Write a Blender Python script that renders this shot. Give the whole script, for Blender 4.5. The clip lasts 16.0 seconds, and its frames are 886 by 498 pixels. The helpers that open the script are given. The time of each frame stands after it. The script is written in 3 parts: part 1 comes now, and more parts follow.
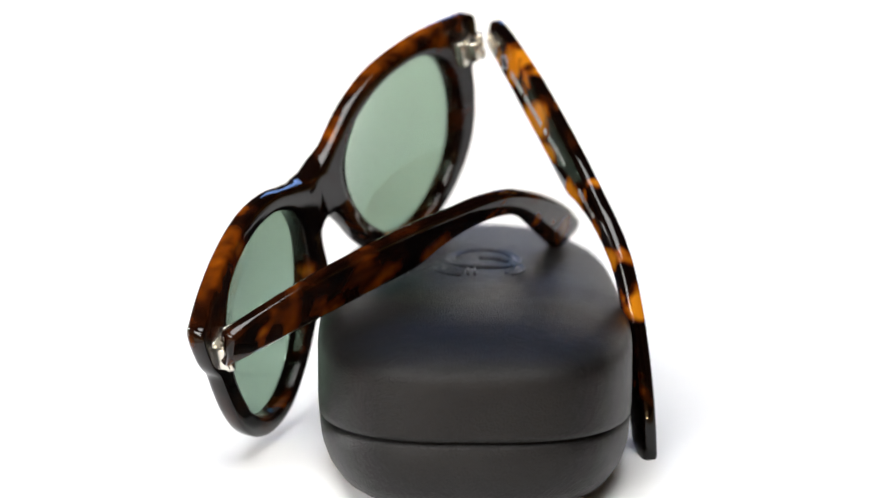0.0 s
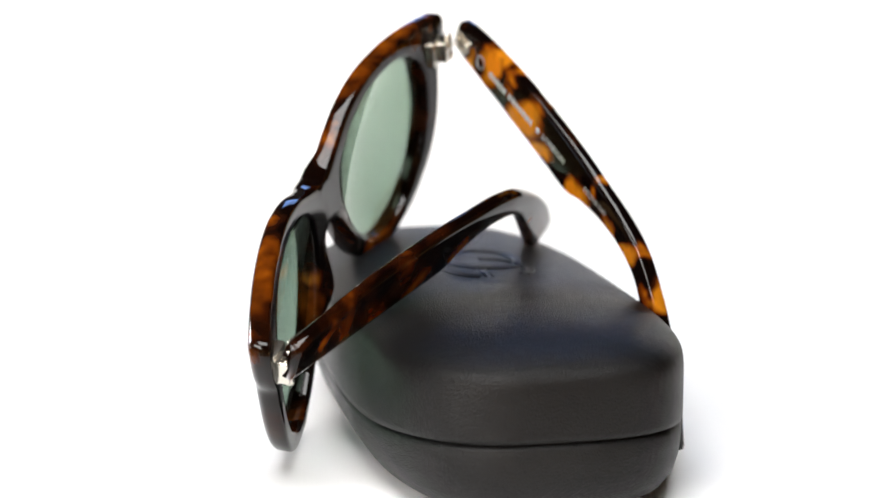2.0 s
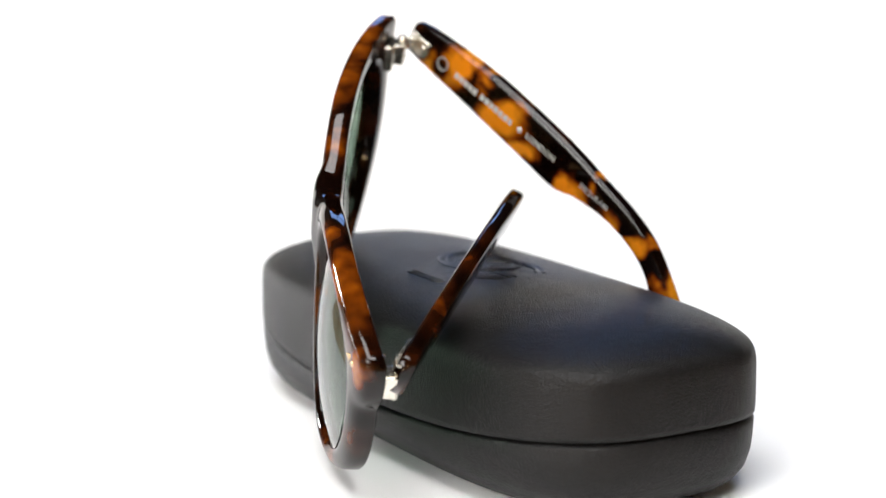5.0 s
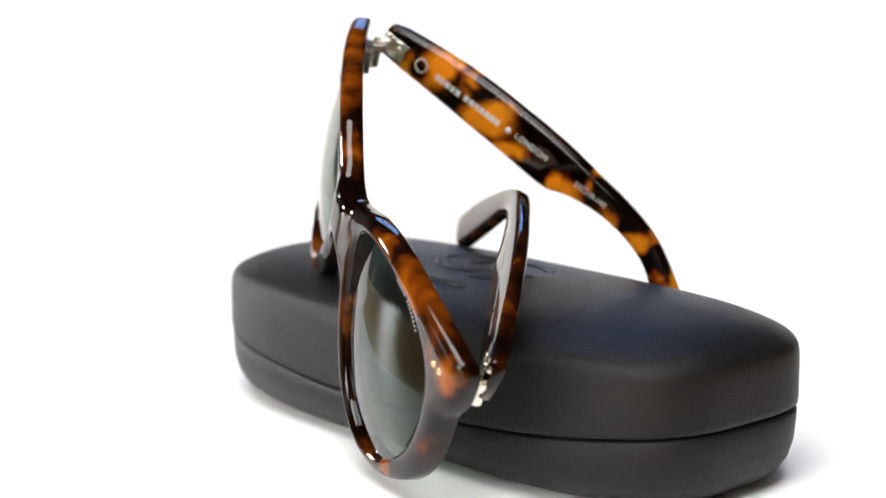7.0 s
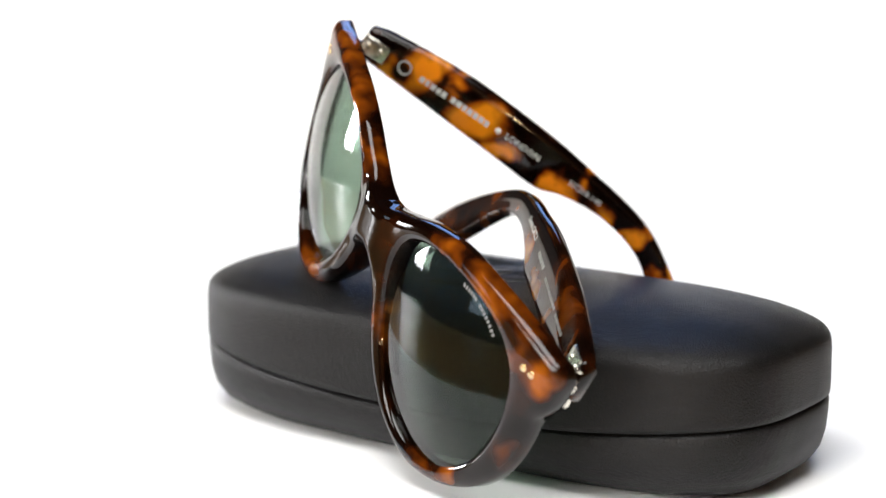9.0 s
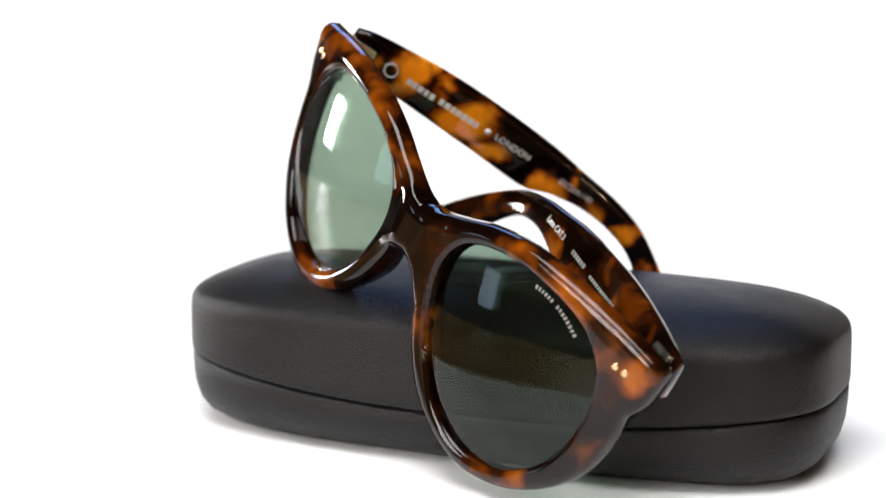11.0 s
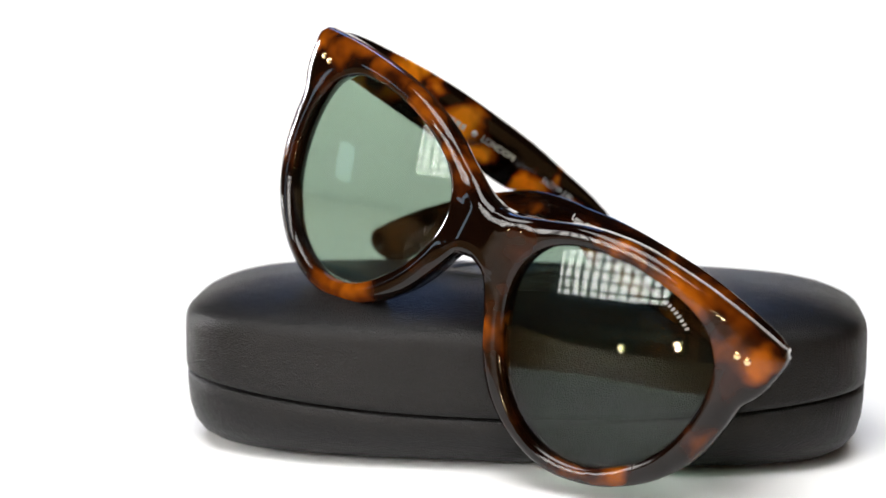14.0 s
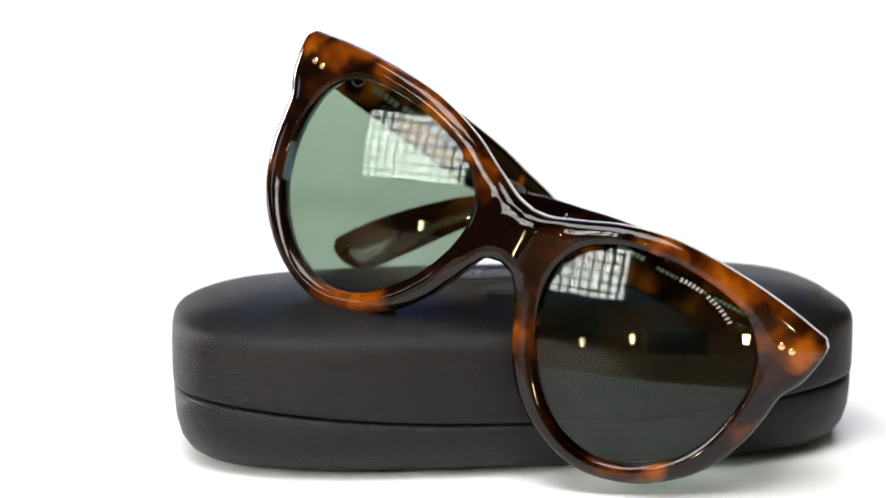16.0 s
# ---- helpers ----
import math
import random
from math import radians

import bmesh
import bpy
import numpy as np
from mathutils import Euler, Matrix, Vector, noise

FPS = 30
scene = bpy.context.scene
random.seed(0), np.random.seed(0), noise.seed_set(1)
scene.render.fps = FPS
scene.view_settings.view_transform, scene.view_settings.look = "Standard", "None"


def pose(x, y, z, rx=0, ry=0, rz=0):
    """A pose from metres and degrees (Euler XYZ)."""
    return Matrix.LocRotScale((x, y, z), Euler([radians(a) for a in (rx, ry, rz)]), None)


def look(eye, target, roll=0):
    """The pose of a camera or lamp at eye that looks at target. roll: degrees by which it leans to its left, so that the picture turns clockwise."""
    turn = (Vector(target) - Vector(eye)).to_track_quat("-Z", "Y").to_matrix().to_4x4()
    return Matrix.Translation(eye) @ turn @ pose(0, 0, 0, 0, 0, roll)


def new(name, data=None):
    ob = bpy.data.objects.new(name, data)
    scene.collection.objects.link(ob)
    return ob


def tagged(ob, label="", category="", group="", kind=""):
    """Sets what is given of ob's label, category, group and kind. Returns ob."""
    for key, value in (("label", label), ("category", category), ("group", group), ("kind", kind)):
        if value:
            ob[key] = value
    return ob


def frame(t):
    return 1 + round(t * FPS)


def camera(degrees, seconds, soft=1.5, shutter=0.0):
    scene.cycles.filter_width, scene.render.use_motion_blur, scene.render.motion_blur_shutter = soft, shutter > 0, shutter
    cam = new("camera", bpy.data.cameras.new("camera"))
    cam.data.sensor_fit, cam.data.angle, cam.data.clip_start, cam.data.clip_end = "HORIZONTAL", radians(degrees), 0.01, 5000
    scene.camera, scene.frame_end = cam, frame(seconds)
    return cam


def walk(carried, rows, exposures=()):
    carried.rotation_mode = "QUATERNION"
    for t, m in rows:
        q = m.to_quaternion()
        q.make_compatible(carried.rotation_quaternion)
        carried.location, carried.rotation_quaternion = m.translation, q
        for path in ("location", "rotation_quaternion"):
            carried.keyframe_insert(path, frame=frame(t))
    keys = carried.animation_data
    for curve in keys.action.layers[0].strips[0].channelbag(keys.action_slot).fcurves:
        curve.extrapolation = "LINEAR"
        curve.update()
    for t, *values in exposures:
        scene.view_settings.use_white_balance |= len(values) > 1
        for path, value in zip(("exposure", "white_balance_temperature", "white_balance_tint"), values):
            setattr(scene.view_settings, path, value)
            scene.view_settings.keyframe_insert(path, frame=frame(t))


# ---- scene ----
MM = 0.001

# ---- camera: fixed on its stand ----
PITCH = 10.79
REACH = 0.5
TABLE = 0.0502
EYE = Vector((0.0, -REACH * math.cos(radians(PITCH)), REACH * math.sin(radians(PITCH)) + TABLE))
AIM = Vector((0.0, 0.0, TABLE))
cam = camera(26.48, 16.0)
cam.data.dof.use_dof = True
cam.data.dof.focus_distance = 0.462
cam.data.dof.aperture_fstop = 10.5
walk(cam, [(0.0, look(EYE, AIM)), (16.0, look(EYE, AIM))])

# ---- light ----
world = bpy.data.worlds.new("world")
scene.world = world
world.use_nodes = True
sky = world.node_tree.nodes.new("ShaderNodeTexSky")
sky.sky_type = "NISHITA"
sky.sun_disc = False
sky.sun_elevation, sky.sun_rotation = radians(40), radians(120)
world.node_tree.links.new(sky.outputs[0], world.node_tree.nodes["Background"].inputs[0])
world.node_tree.nodes["Background"].inputs[1].default_value = 0.1


def area_lamp(name, m, sx, sy, watts, colour):
    lamp = bpy.data.lights.new(name, "AREA")
    lamp.shape, lamp.size, lamp.size_y, lamp.energy, lamp.color = "RECTANGLE", sx, sy, watts, colour
    ob = new(name, lamp)
    ob.matrix_world = m
    return ob


SOFTBOX = look((-0.73, -0.90, 0.48), (0.0, 0.02, 0.06))
area_lamp("softbox_lamp", SOFTBOX @ pose(0, 0, 0.004), 0.80, 0.42, 25, (1.0, 0.97, 0.93))
area_lamp("west_window_lamp", look((-2.59, 1.63, 0.50), (0.0, 0.2, 0.1)), 0.34, 0.42, 70, (0.98, 0.98, 1.0))
# added overhead fill for ambient light; no roof window is known here
area_lamp("overhead_fill_lamp", look((-0.2, -1.05, 2.15), (-0.2, -0.6, 0.0)), 1.6, 1.4, 86, (1.0, 0.985, 0.965))


PENDANTS = [((-1.90, -2.73, -0.10), 12), ((-1.19, -3.44, 0.04), 36), ((0.85, -3.4, 0.06), 32)]
for at, watts in PENDANTS:
    glow_lamp = bpy.data.lights.new("pendant_glow", "POINT")
    glow_lamp.energy, glow_lamp.color, glow_lamp.shadow_soft_size = watts, (1.0, 0.72, 0.4), 0.035
    new("pendant_glow", glow_lamp).matrix_world = pose(at[0], at[1], at[2] - 0.15)


# ---- materials ----
def material(name):
    mat = bpy.data.materials.new(name)
    mat.use_nodes = True
    nt = mat.node_tree
    return mat, nt, nt.nodes["Principled BSDF"], nt.nodes["Material Output"]


def link(nt, a, b):
    nt.links.new(a, b)


def noise_node(nt, scale, detail=3.0, rough=0.5, distortion=0.0, stretch=None):
    co = nt.nodes.new("ShaderNodeTexCoord")
    tex = nt.nodes.new("ShaderNodeTexNoise")
    tex.inputs["Scale"].default_value = scale
    tex.inputs["Detail"].default_value = detail
    tex.inputs["Roughness"].default_value = rough
    tex.inputs["Distortion"].default_value = distortion
    if stretch:
        mp = nt.nodes.new("ShaderNodeMapping")
        mp.inputs["Scale"].default_value = stretch
        link(nt, co.outputs["Object"], mp.inputs["Vector"])
        link(nt, mp.outputs["Vector"], tex.inputs["Vector"])
    else:
        link(nt, co.outputs["Object"], tex.inputs["Vector"])
    return tex


def ramp_node(nt, source, stops):
    ramp = nt.nodes.new("ShaderNodeValToRGB")
    el = ramp.color_ramp.elements
    while len(el) < len(stops):
        el.new(0.5)
    for e, (p, c) in zip(el, stops):
        e.position, e.color = p, (*c, 1)
    link(nt, source, ramp.inputs[0])
    return ramp


def bump_node(nt, bsdf, source, strength, distance):
    b = nt.nodes.new("ShaderNodeBump")
    b.inputs["Strength"].default_value, b.inputs["Distance"].default_value = strength, distance
    link(nt, source, b.inputs["Height"])
    link(nt, b.outputs[0], bsdf.inputs["Normal"])
    return b


def plain(name, colour, rough, metal=0.0, grain=0.08, scale=60.0, bump=0.0):
    """A surface of one colour with a slight variation, at two scales."""
    mat, nt, bsdf, _ = material(name)
    n = noise_node(nt, scale, 6.0, 0.6)
    lo, hi = [c * (1 - grain) for c in colour], [min(1.0, c * (1 + grain)) for c in colour]
    r = ramp_node(nt, n.outputs["Fac"], [(0.3, lo), (0.7, hi)])
    link(nt, r.outputs[0], bsdf.inputs["Base Color"])
    bsdf.inputs["Roughness"].default_value, bsdf.inputs["Metallic"].default_value = rough, metal
    if bump:
        bump_node(nt, bsdf, n.outputs["Fac"], bump, 0.001)
    return mat


def tortoise(name, see, stops, patches=(), base=1.0):
    """Polished tortoiseshell acetate: near-black flecks in translucent amber. patches: where the sheet runs amber, as x, y, z and radius in mm."""
    mat, nt, bsdf, out = material(name)
    big = noise_node(nt, 75.0, 2.0, 0.5, 0.4)
    fine = noise_node(nt, 420.0, 3.0, 0.6)
    co = nt.nodes.new("ShaderNodeTexCoord")
    warp = nt.nodes.new("ShaderNodeVectorMath")
    warp.operation = "MULTIPLY_ADD"
    warp.inputs[1].default_value = (0.014, 0.014, 0.014)
    link(nt, noise_node(nt, 110.0, 2.0, 0.5).outputs["Color"], warp.inputs[0])
    link(nt, co.outputs["Object"], warp.inputs[2])
    field = None
    for x, y, z, r in patches:
        d = nt.nodes.new("ShaderNodeVectorMath")
        d.operation = "DISTANCE"
        d.inputs[1].default_value = ((x + 7) * MM, (y + 7) * MM, (z + 7) * MM)
        link(nt, warp.outputs[0], d.inputs[0])
        mr = nt.nodes.new("ShaderNodeMapRange")
        mr.interpolation_type = "SMOOTHSTEP"
        mr.inputs["From Min"].default_value, mr.inputs["From Max"].default_value = r * 1.9 * MM, 0.0
        link(nt, d.outputs["Value"], mr.inputs["Value"])
        if field is None:
            field = mr.outputs[0]
        else:
            mx = nt.nodes.new("ShaderNodeMath")
            mx.operation = "MAXIMUM"
            link(nt, field, mx.inputs[0])
            link(nt, mr.outputs[0], mx.inputs[1])
            field = mx.outputs[0]
    mix = nt.nodes.new("ShaderNodeMath")
    mix.operation = "MULTIPLY_ADD"
    mix.inputs[1].default_value = 0.05
    link(nt, fine.outputs["Fac"], mix.inputs[0])
    link(nt, big.outputs["Fac"], mix.inputs[2])
    value = mix.outputs[0]
    if field is not None:
        damp = nt.nodes.new("ShaderNodeMath")
        damp.operation = "MULTIPLY"
        damp.inputs[1].default_value = base
        link(nt, value, damp.inputs[0])
        add = nt.nodes.new("ShaderNodeMath")
        add.operation = "MULTIPLY_ADD"
        add.inputs[1].default_value = 0.33
        link(nt, field, add.inputs[0])
        link(nt, damp.outputs[0], add.inputs[2])
        value = add.outputs[0]
    r = ramp_node(nt, value, stops)
    link(nt, r.outputs[0], bsdf.inputs["Base Color"])
    bsdf.inputs["Roughness"].default_value = 0.05
    bsdf.inputs["IOR"].default_value = 1.49
    glow = nt.nodes.new("ShaderNodeBsdfTranslucent")
    link(nt, r.outputs[0], glow.inputs["Color"])
    blend = nt.nodes.new("ShaderNodeMixShader")
    blend.inputs[0].default_value = see
    gloss = nt.nodes.new("ShaderNodeBsdfGlossy")
    gloss.inputs["Roughness"].default_value = 0.04
    fres = nt.nodes.new("ShaderNodeFresnel")
    fres.inputs["IOR"].default_value = 1.42
    top = nt.nodes.new("ShaderNodeMixShader")
    bsdf.inputs["Specular IOR Level"].default_value = 0.0
    link(nt, bsdf.outputs[0], blend.inputs[1])
    link(nt, glow.outputs[0], blend.inputs[2])
    link(nt, fres.outputs[0], top.inputs[0])
    link(nt, blend.outputs[0], top.inputs[1])
    link(nt, gloss.outputs[0], top.inputs[2])
    link(nt, top.outputs[0], out.inputs["Surface"])
    return mat


def leather(name):
    """Black grained leatherette with fine creases."""
    mat, nt, bsdf, _ = material(name)
    co = nt.nodes.new("ShaderNodeTexCoord")
    cells = nt.nodes.new("ShaderNodeTexVoronoi")
    cells.inputs["Scale"].default_value = 2300.0
    warp = noise_node(nt, 500.0, 2.0, 0.5)
    add = nt.nodes.new("ShaderNodeVectorMath")
    add.operation = "MULTIPLY_ADD"
    add.inputs[1].default_value = (0.0005, 0.0005, 0.0005)
    link(nt, warp.outputs["Color"], add.inputs[0])
    link(nt, co.outputs["Object"], add.inputs[2])
    link(nt, add.outputs[0], cells.inputs["Vector"])
    wide = noise_node(nt, 35.0, 4.0, 0.6)
    r = ramp_node(nt, wide.outputs["Fac"], [(0.3, (0.005, 0.005, 0.0054)), (0.7, (0.0085, 0.0083, 0.0085))])
    link(nt, r.outputs[0], bsdf.inputs["Base Color"])
    rr = ramp_node(nt, wide.outputs["Fac"], [(0.3, (0.36, 0.36, 0.36)), (0.7, (0.46, 0.46, 0.46))])
    link(nt, rr.outputs[0], bsdf.inputs["Roughness"])
    bsdf.inputs["Specular IOR Level"].default_value = 0.2
    bump_node(nt, bsdf, cells.outputs["Distance"], 0.8, 0.0002)
    return mat


def tinted_glass(name, tint):
    """Green-grey sun lens: absorbs, and mirrors more at a glance."""
    mat, nt, bsdf, out = material(name)
    nt.nodes.remove(bsdf)
    clear = nt.nodes.new("ShaderNodeBsdfTransparent")
    clear.inputs[0].default_value = (*tint, 1)
    shine = nt.nodes.new("ShaderNodeBsdfGlossy")
    shine.inputs["Roughness"].default_value = 0.0
    shine.inputs["Color"].default_value = (1, 1, 1, 1)
    lw = nt.nodes.new("ShaderNodeLayerWeight")
    lw.inputs["Blend"].default_value = 0.5
    steep = nt.nodes.new("ShaderNodeMath")
    steep.operation = "POWER"
    steep.inputs[1].default_value = 5.0
    link(nt, lw.outputs["Facing"], steep.inputs[0])
    gloss = nt.nodes.new("ShaderNodeMath")
    gloss.operation = "MULTIPLY_ADD"
    gloss.inputs[1].default_value, gloss.inputs[2].default_value = 0.9, 0.023
    link(nt, steep.outputs[0], gloss.inputs[0])
    blend = nt.nodes.new("ShaderNodeMixShader")
    link(nt, gloss.outputs[0], blend.inputs[0])
    link(nt, clear.outputs[0], blend.inputs[1])
    link(nt, shine.outputs[0], blend.inputs[2])
    link(nt, blend.outputs[0], out.inputs["Surface"])
    return mat


def lit(name, colour, strength):
    mat, nt, bsdf, out = material(name)
    nt.nodes.remove(bsdf)
    em = nt.nodes.new("ShaderNodeEmission")
    em.inputs[0].default_value, em.inputs[1].default_value = (*colour, 1), strength
    link(nt, em.outputs[0], out.inputs["Surface"])
    return mat


AMBER = [(0.43, (0.0045, 0.0013, 0.0006)), (0.54, (0.034, 0.0072, 0.0014)), (0.66, (0.17, 0.036, 0.002)), (0.84, (0.44, 0.112, 0.004))]
FRONT_PATCHES = [(73, 8, 22, 4.5), (52, 4, 28, 7), (44, 4, 29, 5), (33, 0, 28, 4), (12, 0, -11, 6), (57, 5, -23, 5), (-31, 1, -29, 10), (-60, 5, 28, 7), (-47, 4, 29, 6), (-70, 10, 24, 3),
                 (-33, 1, 28, 7), (-17, -1, 23, 4), (-66, 7, -12, 3), (15, 2, -3, 3)]
FAR_PATCHES = [(22, 0, 6, 5), (38, 0, -1, 6), (31, 0, 8, 4), (12, 0, -2, 4), (52, 0, -4, 4), (67, 0, -2, 5), (75, 0, 5, 3), (84, 0, 0, 4), (95, 0, 0, 4), (108, 2, -8, 5), (124, 4, -24, 6)]
NEAR_PATCHES = [(12, 0, 2, 4), (33, 0, -2, 4), (52, 0, -3, 5), (69, 0, -1, 4), (90, 0, 1, 3), (112, -2, -14, 3), (127, -3, -28, 6)]
ACETATE = tortoise("tortoiseshell acetate", 0.45, AMBER, FRONT_PATCHES, 0.82)
# same acetate, amber brightened to stand in for light from behind
FAR_ACETATE = tortoise("backlit tortoiseshell acetate", 0.6, [(0.47, (0.004, 0.0014, 0.001)), (0.545, (0.045, 0.010, 0.002)), (0.61, (0.34, 0.075, 0.004)), (0.75, (0.95, 0.34, 0.012))], FAR_PATCHES, 0.85)
NEAR_ACETATE = tortoise("dark tortoiseshell acetate", 0.45, AMBER, NEAR_PATCHES, 0.87)
LEATHER = leather("black leatherette")
EMBOSS = plain("pressed leatherette", (0.014, 0.014, 0.015), 0.38, 0.0, 0.2, 200.0)
SEAM = plain("dark seam lining", (0.006, 0.006, 0.006), 0.8)
LENS = tinted_glass("green grey lens", (0.455, 0.54, 0.475))
STEEL = plain("nickel silver", (0.72, 0.68, 0.6), 0.25, 1.0, 0.1, 900.0)
GOLD = plain("gold pin", (0.85, 0.6, 0.3), 0.25, 1.0, 0.1, 900.0)
PRINT_DIM = plain("grey lens print", (0.26, 0.26, 0.25), 0.5, 0.0, 0.1, 900.0)
PRINT = plain("silver print", (0.5, 0.5, 0.48), 0.4, 0.2, 0.1, 900.0)
WHITE = plain("white sweep", (0.86, 0.86, 0.86), 0.55, 0.0, 0.015, 8.0)
PAINT_BROWN = plain("brown wall paint", (0.12, 0.062, 0.024), 0.7, 0.0, 0.3, 3.0)
PAINT_DARK = plain("dark ceiling paint", (0.03, 0.027, 0.024), 0.8, 0.0, 0.2, 3.0)
WOOD = plain("floor boards", (0.08, 0.040, 0.015), 0.5, 0.0, 0.3, 6.0)
TABLE_WOOD = plain("oiled table wood", (0.30, 0.165, 0.055), 0.45, 0.0, 0.35, 14.0)
BLACK = plain("black metal", (0.01, 0.01, 0.01), 0.4, 0.0, 0.2, 40.0)
SKY_PANE = lit("daylight outside", (0.62, 0.82, 1.0), 4.0)
BRIGHT_PANE = lit("sunlit outside", (0.97, 0.98, 1.0), 25.0)
BLUE_PANE = lit("blue sky outside", (0.28, 0.48, 1.0), 5.0)
PANEL = plain("brown wood panel", (0.36, 0.19, 0.065), 0.55, 0.0, 0.35, 5.0)
BULB = lit("warm bulb", (1.0, 0.8, 0.45), 70.0)


# ---- mesh helpers ----
def mesh_of(name, bm, mat, smooth=True):
    bmesh.ops.recalc_face_normals(bm, faces=bm.faces[:])
    me = bpy.data.meshes.new(name)
    bm.to_mesh(me)
    bm.free()
    if smooth:
        for p in me.polygons:
            p.use_smooth = True
    me.materials.append(mat)
    return me


def part(name, bm, mat, parent=None, label="", m=None, smooth=True):
    ob = new(name, mesh_of(name, bm, mat, smooth))
    ob.parent = parent
    if m is not None:
        ob.matrix_basis = m
    return tagged(ob, label)


def thing(name, label, category, m=None, group=""):
    ob = new(name)
    ob.empty_display_size = 0.02
    if m is not None:
        ob.matrix_basis = m
    return tagged(ob, label, category, group)


def box_into(bm, lo, hi, bevel=0.0):
    made = bmesh.ops.create_cube(bm, size=1.0)["verts"]
    size, mid = Vector(hi) - Vector(lo), (Vector(hi) + Vector(lo)) / 2
    for v in made:
        v.co = Vector((v.co.x * size.x, v.co.y * size.y, v.co.z * size.z)) + mid
    if bevel:
        edges = list({e for v in made for e in v.link_edges})
        bmesh.ops.bevel(bm, geom=edges, offset=bevel, segments=2, affect="EDGES", profile=0.6)
    return bm


def box(lo, hi, bevel=0.0):
    return box_into(bmesh.new(), lo, hi, bevel)


def lathe(rows, n=24, m=None):
    """A turned body about z from rows of (radius, height)."""
    bm = bmesh.new()
    rings = []
    for r, z in rows:
        rings.append([bm.verts.new((r * math.cos(2 * math.pi * k / n), r * math.sin(2 * math.pi * k / n), z)) for k in range(n)])
    for a, b in zip(rings, rings[1:]):
        for k in range(n):
            bm.faces.new((a[k], a[(k + 1) % n], b[(k + 1) % n], b[k]))
    bm.faces.new(rings[0][::-1])
    bm.faces.new(rings[-1])
    if m is not None:
        bmesh.ops.transform(bm, matrix=m, verts=bm.verts[:])
    return bm


def catmull(points, per, closed=False):
    """A smooth line through a few points."""
    pts = [np.array(p, float) for p in points]
    n, line = len(pts), []
    for i in range(n if closed else n - 1):
        p0 = pts[i - 1] if closed or i else 2 * pts[0] - pts[1]
        p1, p2 = pts[i], pts[(i + 1) % n]
        p3 = pts[(i + 2) % n] if closed or i + 2 < n else 2 * pts[-1] - pts[-2]
        for k in range(per):
            t = k / per
            line.append(0.5 * (2 * p1 + (p2 - p0) * t + (2 * p0 - 5 * p1 + 4 * p2 - p3) * t * t + (3 * p1 - p0 - 3 * p2 + p3) * t ** 3))
    if not closed:
        line.append(pts[-1])
    return np.array(line)


def letters(text, size, thick, m, mat, parent, name="lettering"):
    """Raised letters from the built-in font, centred, facing +z of m."""
    cu = bpy.data.curves.new(name, "FONT")
    cu.body, cu.size, cu.extrude, cu.align_x, cu.align_y, cu.resolution_u = text, size, thick, "CENTER", "CENTER", 2
    ob = bpy.data.objects.new(name, cu)
    scene.collection.objects.link(ob)
    me = bpy.data.meshes.new_from_object(ob.evaluated_get(bpy.context.evaluated_depsgraph_get()))
    bpy.data.objects.remove(ob)
    bpy.data.curves.remove(cu)
    me.materials.clear()
    me.materials.append(mat)
    made = new(name, me)
    made.parent = parent
    made.matrix_basis = m
    return made


# ---- the room round the table ----
X0, X1, Y0, Y1, Z0, Z1 = -2.6, 2.6, -4.4, 2.2, -0.75, 2.2
TH = 0.12


def wall_with(name, along, at, lo, hi, holes, mat, label):
    """A thick wall between lo and hi with openings: holes of (from, to, sill, head)."""
    bm = bmesh.new()

    def slab(a, b, z0, z1):
        if b - a < 1e-4 or z1 - z0 < 1e-4:
            return
        if along == "x":
            box_into(bm, (a, at[0], z0), (b, at[1], z1))
        else:
            box_into(bm, (at[0], a, z0), (at[1], b, z1))
    edge = lo
    for a, b, sill, head in sorted(holes):
        slab(edge, a, Z0, Z1)
        slab(a, b, Z0, sill)
        slab(a, b, head, Z1)
        edge = b
    slab(edge, hi, Z0, Z1)
    tagged(part(name, bm, mat, smooth=False), label, kind="structure")


def window(name, along, at, a, b, sill, head, bars, rows, pane, label):
    """Frame, glazing bars and a bright pane set in a wall's opening."""
    win = tagged(thing(name, label, ""), kind="structure")

    def piece(n, a0, a1, z0, z1, d0, d1, mat):
        lo, hi = ((a0, at + d0, z0), (a1, at + d1, z1)) if along == "x" else ((at + d0, a0, z0), (at + d1, a1, z1))
        part(n, box(lo, hi, 0.002), mat, win, smooth=False)
    w = 0.035
    piece("jamb", a, a + w, sill, head, -0.03, 0.03, BLACK)
    piece("jamb", b - w, b, sill, head, -0.03, 0.03, BLACK)
    piece("head", a + w, b - w, head - w, head, -0.03, 0.03, BLACK)
    piece("sill", a + w, b - w, sill, sill + w, -0.03, 0.03, BLACK)
    for k in range(1, bars + 1):
        c = a + (b - a) * k / (bars + 1)
        piece("glazing_bar", c - 0.012, c + 0.012, sill + w, head - w, -0.02, 0.02, BLACK)
    for k in range(1, rows + 1):
        c = sill + (head - sill) * k / (rows + 1)
        piece("glazing_bar", a + w, b - w, c - 0.010, c + 0.010, -0.016, 0.016, BLACK)
    piece("pane", a + 0.01, b - 0.01, sill + 0.01, head - 0.01, 0.034, 0.04, pane)


